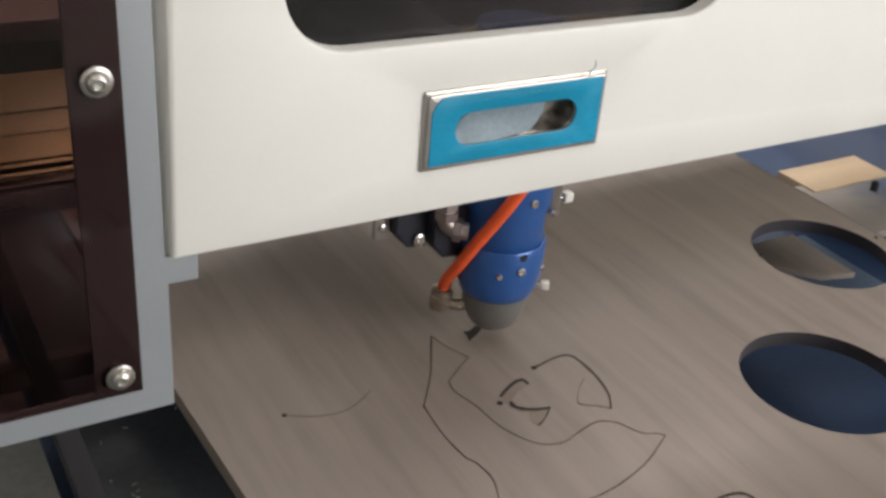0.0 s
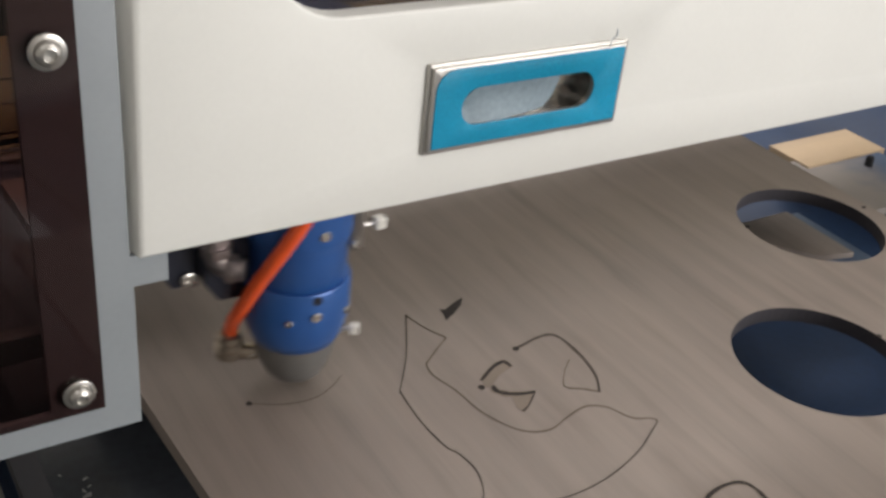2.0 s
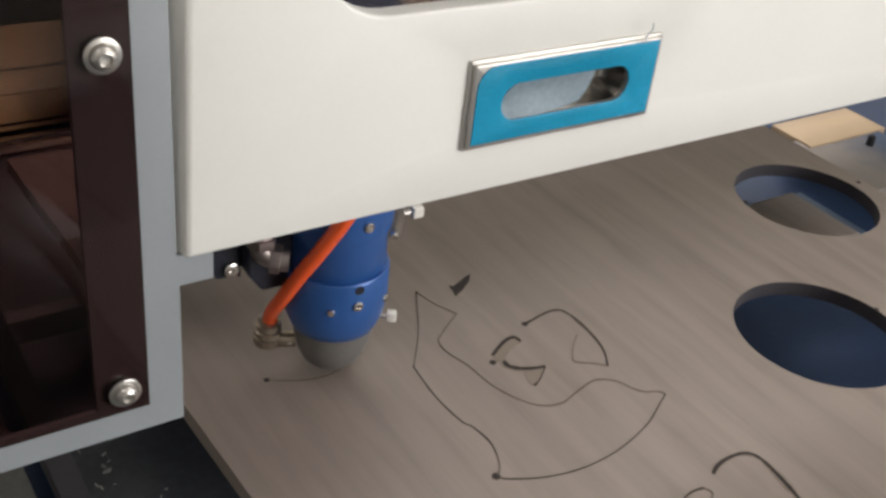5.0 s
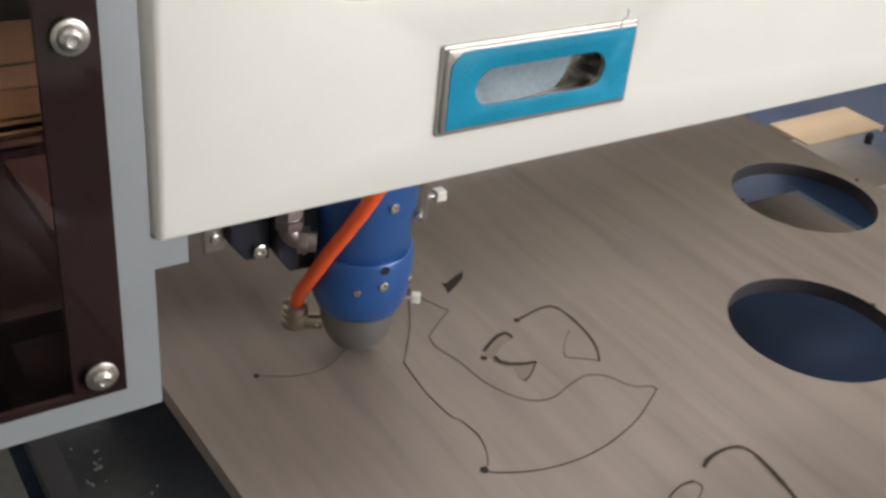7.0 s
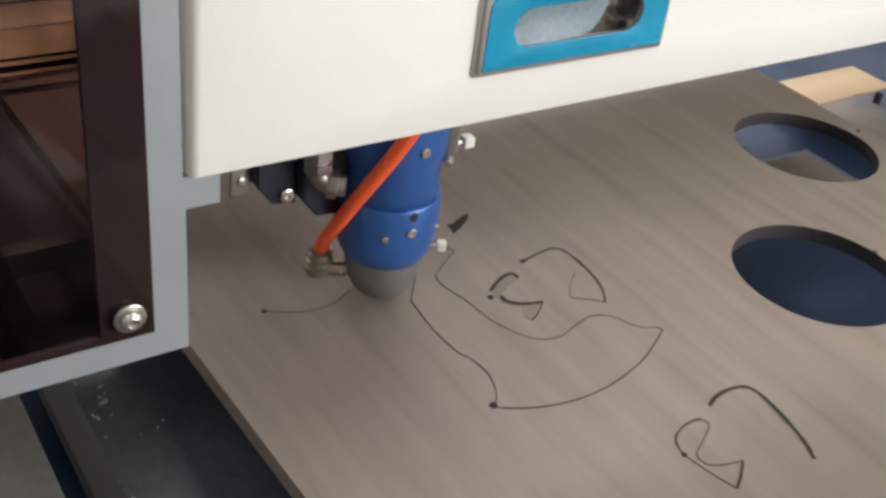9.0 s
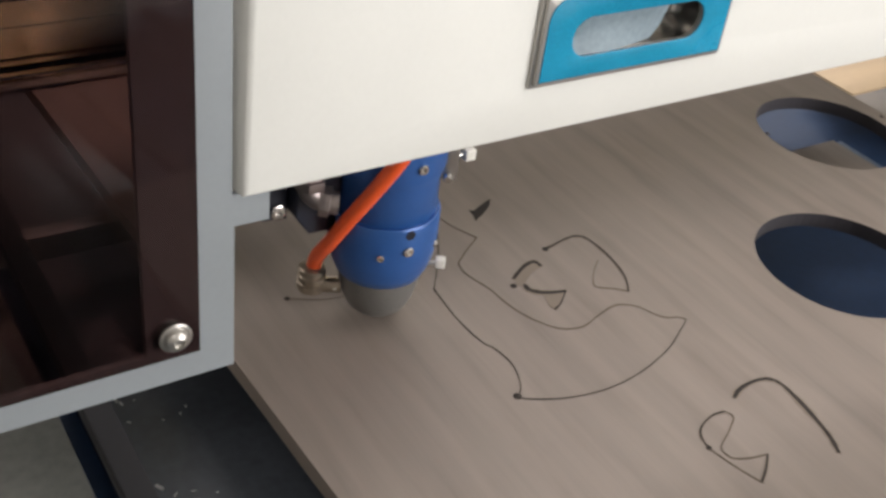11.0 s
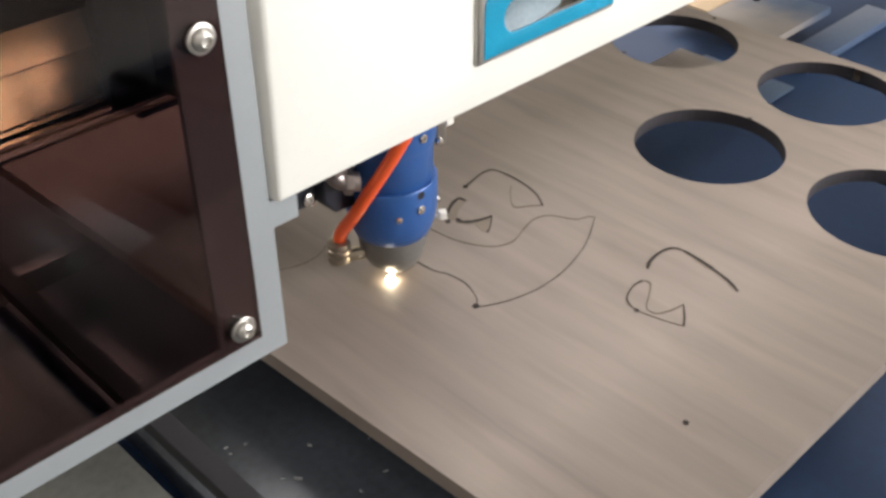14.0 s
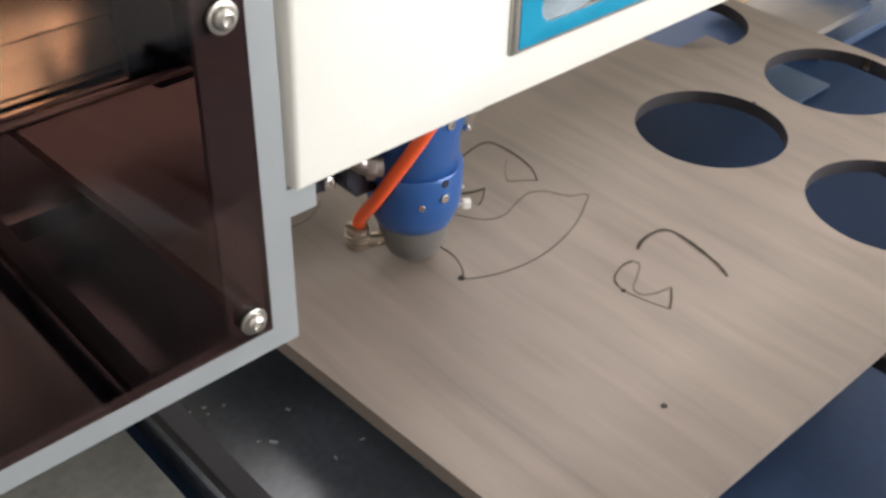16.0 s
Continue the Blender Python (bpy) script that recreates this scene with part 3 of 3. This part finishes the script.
# ---- the laser head ----
def build_head():
    head = tagged(new("laser_cutter"), "blue laser cutting unit with grey nozzle and orange air hose", "laser cutter")
    body = part("upper_body", lathe([(0.0285, 0.083), (0.0298, 0.085), (0.0298, 0.107), (0.0315, 0.112), (0.0325, 0.116), (0.0325, 0.24)], 48), BLUE, head, "blue anodised upper barrel")
    collar = part("collar", lathe([(0.0245, 0.0385), (0.0266, 0.0396), (0.0292, 0.0455), (0.0312, 0.0525), (0.0325, 0.0605), (0.0325, 0.0826), (0.0316, 0.0843), (0.0288, 0.0845)], 48), BLUE, head, "blue anodised clamp collar")
    part("nozzle", lathe([(0.0036, 0.0078), (0.0122, 0.008), (0.0145, 0.009), (0.0188, 0.0135), (0.0222, 0.021), (0.0243, 0.03), (0.0246, 0.0392)], 40), CONE, head, "grey conical nozzle")
    part("tip", lathe([(0.0016, 0.005), (0.0026, 0.0056), (0.0036, 0.0076)], 16), STEEL, head)

    def on_body(angle, z, r):
        a = radians(angle)
        return Vector((r * math.cos(a), r * math.sin(a), z)), Vector((math.cos(a), math.sin(a), 0))
    bolt = [(0.0032, -0.001), (0.0032, 0.0012), (0.0026, 0.0018), (0.0012, 0.0018), (0.0011, 0.0008), (0.0003, 0.0008)]
    for angle, z in ((-122, 0.066), (-94, 0.0695), (-50, 0.064)):
        p, d = on_body(angle, z, 0.0324)
        part("set_screw", spun([(r * (0.7 if angle != -94 else 1), h) for r, h in bolt], p, d, 14), CHROME, collar, "steel socket screw")
    p, d = on_body(-93, 0.0805, 0.0323)
    part("hole_plug", spun([(0.003, -0.001), (0.003, 0.0004), (0.001, 0.0003)], p, d, 14), BLACK, collar)
    p, d = on_body(-88, 0.1232, 0.0324)
    part("set_screw", spun(bolt, p, d, 14), CHROME, body, "bright socket screw")
    def seen_side(u, w, z):
        """A place beside the barrel: u along its facing side, w out from it."""
        return (u * 0.84 - w * 0.545, -u * 0.545 - w * 0.84, z)
    def facing(bm):
        """Turns a piece built as (along, out, up) to the barrel's facing side."""
        for v in bm.verts:
            v.co = seen_side(v.co.x, v.co.y, v.co.z)
        return bm
    # thumb screws and clamp
    k = part("thumb_screw", spun([(0.0015, 0), (0.0017, 0.0006), (0.0015, 0.0012), (0.0015, 0.022)], (0.0305, 0.0, 0.1042), (1, 0, 0), 10), STEEL, head)
    part("knob", box(0.0512, 0.0584, -0.0036, 0.0036, 0.1006, 0.1078, 0.0009), KNOB, k, "pale square thumb screw knob")
    for u, z, root, size in ((0.0365, 0.0443, 0.0245, 0.0029),):
        k = part("thumb_screw", spun([(0.0015, 0), (0.0017, 0.0006), (0.0015, 0.0012), (0.0015, u - root)], seen_side(root, 0, z - 0.002), (0.84, -0.545, 0.15), 10), STEEL, head)
        part("knob", facing(box(u - size, u + size, -size, size, z - size, z + size, size * 0.25)), KNOB, k, "pale square thumb screw knob")
    part("clamp_plate", facing(box(0.0305, 0.0385, -0.004, 0.004, 0.1045, 0.16, 0.0012)), STEEL, head, "steel clamp plate")
    part("set_screw", spun([(0.0026, 0), (0.0026, 0.004), (0.002, 0.0048)], seen_side(0.0335, 0.004, 0.1075), (-0.545, -0.84, 0), 12), CHROME, head, "bright clamp screw")

    # elbow fitting and hose
    elbow = part("elbow", tube([seen_side(-0.022, 0.006, 0.0245), seen_side(-0.031, 0.007, 0.0245), seen_side(-0.037, 0.007, 0.0255), seen_side(-0.0385, 0.006, 0.03), seen_side(-0.0385, 0.005, 0.0365)], 0.005, 14), BRONZE, head, "tarnished elbow fitting")
    part("nut", spun([(0.007, -0.002), (0.0085, -0.001), (0.009, 0.0008), (0.009, 0.0045), (0.0078, 0.005), (0.0078, 0.006), (0.0088, 0.0066), (0.0088, 0.0095), (0.0078, 0.0102), (0.0078, 0.0112), (0.0084, 0.0118), (0.0082, 0.0145), (0.0066, 0.0155)], seen_side(-0.0395, 0.006, 0.0215), (0, 0, 1), 18), BRONZE, elbow)
    part("nut", spun([(0.0046, 0), (0.0046, 0.006), (0.0036, 0.0065)], seen_side(-0.030, 0.007, 0.0245), (0.84, -0.545, 0), 6), KNOB, elbow)
    hose = [(-0.0385, 0.005, 0.036), (-0.0365, 0.010, 0.047), (-0.029, 0.022, 0.0665), (-0.018, 0.032, 0.091), (-0.006, 0.037, 0.113), (0.007, 0.039, 0.137), (0.02, 0.037, 0.165), (0.033, 0.028, 0.2), (0.04, 0.015, 0.24)]
    part("air_hose", tube([seen_side(*q) for q in hose], 0.0046, 16), ORANGE, head, "orange plastic air hose")
    # black mounting blocks and fittings behind
    def chamfered(x0, x1, y0, y1, z0, z1, cx, cz):
        """A block whose lower outer corner is cut off."""
        return sheet([(x0, z1), (x0, z0 + cz), (x0 + cx, z0), (x1, z0 - 0.002), (x1, z1)], [], y1 - y0, lambda u, v, w: Vector((u, y0 + w, v)), 0.0012)
    block = part("mount_block", chamfered(-0.0571, -0.02, 0.0, 0.04, 0.0735, 0.125, 0.0085, 0.0125), BLACK, head, "black mounting block with a cut corner")
    part("mount_block", chamfered(-0.0821, -0.0575, 0.01, 0.042, 0.0815, 0.128, 0.0095, 0.013), BLACK, head, "black mounting block with a cut corner")
    part("bolt_head", spun([(0.0048, 0), (0.0048, 0.0035), (0.0038, 0.004), (0.0018, 0.004), (0.0017, 0.0025)], (-0.0645, 0.010, 0.0875), (0, -1, 0), 16), CHROME, block)
    plate = part("bracket_plate", box(-0.0950, -0.0827, 0.018, 0.0215, 0.0875, 0.16, 0.001), STEEL, head, "steel bracket plate")
    part("screw", spun([(0.003, 0), (0.003, 0.0015), (0.0015, 0.002)], (-0.0888, 0.0179, 0.0965), (0, -1, 0), 14), CHROME, plate)
    inlet = part("inlet_fitting", tube([(-0.053, -0.004, 0.16), (-0.053, -0.005, 0.114), (-0.051, -0.007, 0.1045), (-0.044, -0.0115, 0.101), (-0.039, -0.0145, 0.1005)], 0.0064, 14), NICKEL, head, "nickel inlet fitting")
    part("nut", spun([(0.0082, 0), (0.009, 0.001), (0.009, 0.006), (0.0072, 0.0065), (0.0072, 0.0085), (0.0088, 0.009), (0.0088, 0.013), (0.0076, 0.014)], (-0.052, -0.0048, 0.1085), (0, 0, 1), 6), NICKEL, inlet)
    part("nut", spun([(0.0078, 0), (0.0084, 0.0008), (0.0084, 0.0055), (0.006, 0.006), (0.0056, 0.0095)], (-0.048, -0.0095, 0.1015), (0.84, -0.545, -0.1), 6), NICKEL, inlet)
    part("mount_block", box(-0.06, 0.02, 0.03, 0.21, 0.1, 0.2, 0.003), BLACK, head, "black carriage bracket")
    part("carriage", box(-0.075, 0.03, 0.2, 0.285, 0.075, 0.24, 0.004), BLACK, head, "black carriage block")
    mat, nt, bs = shader("spark_glow")
    bs.inputs["Base Color"].default_value = (1, 0.85, 0.6, 1)
    bs.inputs["Emission Color"].default_value = (1, 0.85, 0.6, 1)
    bs.inputs["Emission Strength"].default_value = 70
    spark = part("spark", lathe([(0.0003, -0.0033), (0.0016, -0.0027), (0.0026, -0.0015), (0.003, 0), (0.0026, 0.0015), (0.0016, 0.0027), (0.0003, 0.0033)], 16), mat, head, "bright burning spark under the nozzle")
    return head, spark


# ---- debris on the tray ----
def build_debris():
    bm = bmesh.new()
    rng = random.Random(4)
    for k in range(46):
        x, y = (rng.gauss(-0.002, 0.009), rng.gauss(0.15, 0.018)) if k < 11 else (rng.gauss(-0.03, 0.05), rng.gauss(0.1, 0.09))
        if -0.055 < x < -0.022 or x > 0.12:
            continue
        size = rng.choice((0.0004, 0.0005, 0.0007, 0.0012))
        z = -0.07 if x < -0.04 else -0.075
        q = Euler((rng.uniform(-0.4, 0.4), rng.uniform(-0.4, 0.4), rng.uniform(0, 6))).to_matrix()
        vs = [bm.verts.new(Vector((x, y, z + size * 0.5)) + q @ Vector((a * size * 2.4, b * size * 0.8, c * size * 0.5))) for a in (-1, 1) for b in (-1, 1) for c in (-1, 1)]
        for f in ((0, 1, 3, 2), (4, 6, 7, 5), (0, 4, 5, 1), (2, 3, 7, 6), (0, 2, 6, 4), (1, 5, 7, 3)):
            bm.faces.new([vs[k] for k in f])
    tagged(part("tray_debris", bm, CRUMB, smooth=False), "small pale crumbs scattered on the sooty tray", "debris", kind="stuff")


build_room()
build_bed()
build_board()
build_debris()
gantry, lower_plate = build_gantry()
head, spark = build_head()


def motions():
    walk(gantry, [(t, pose(0, y, 0)) for t, y in GANTRY])
    ts = [t for t, _ in GANTRY]
    ys = [y for _, y in GANTRY]
    times = sorted(set(ts) | {t for t, _ in HEAD})
    hx, ht = [x for _, x in HEAD], [t for t, _ in HEAD]
    walk(head, [(t, pose(float(np.interp(t, ht, hx)) + HEAD_SIDE, float(np.interp(t, ts, ys)) + HEAD_BACK, float(np.interp(t, *LIFT)))) for t in times])
    walk(lower_plate, [(t, pose(0, y, 0)) for t, y in PLATE])
    # the spark flares under the nozzle for half a second, then sinks back into its bore
    walk(spark, [(t, pose(x, y, z)) for t, x, y, z in SPARK])


motions()
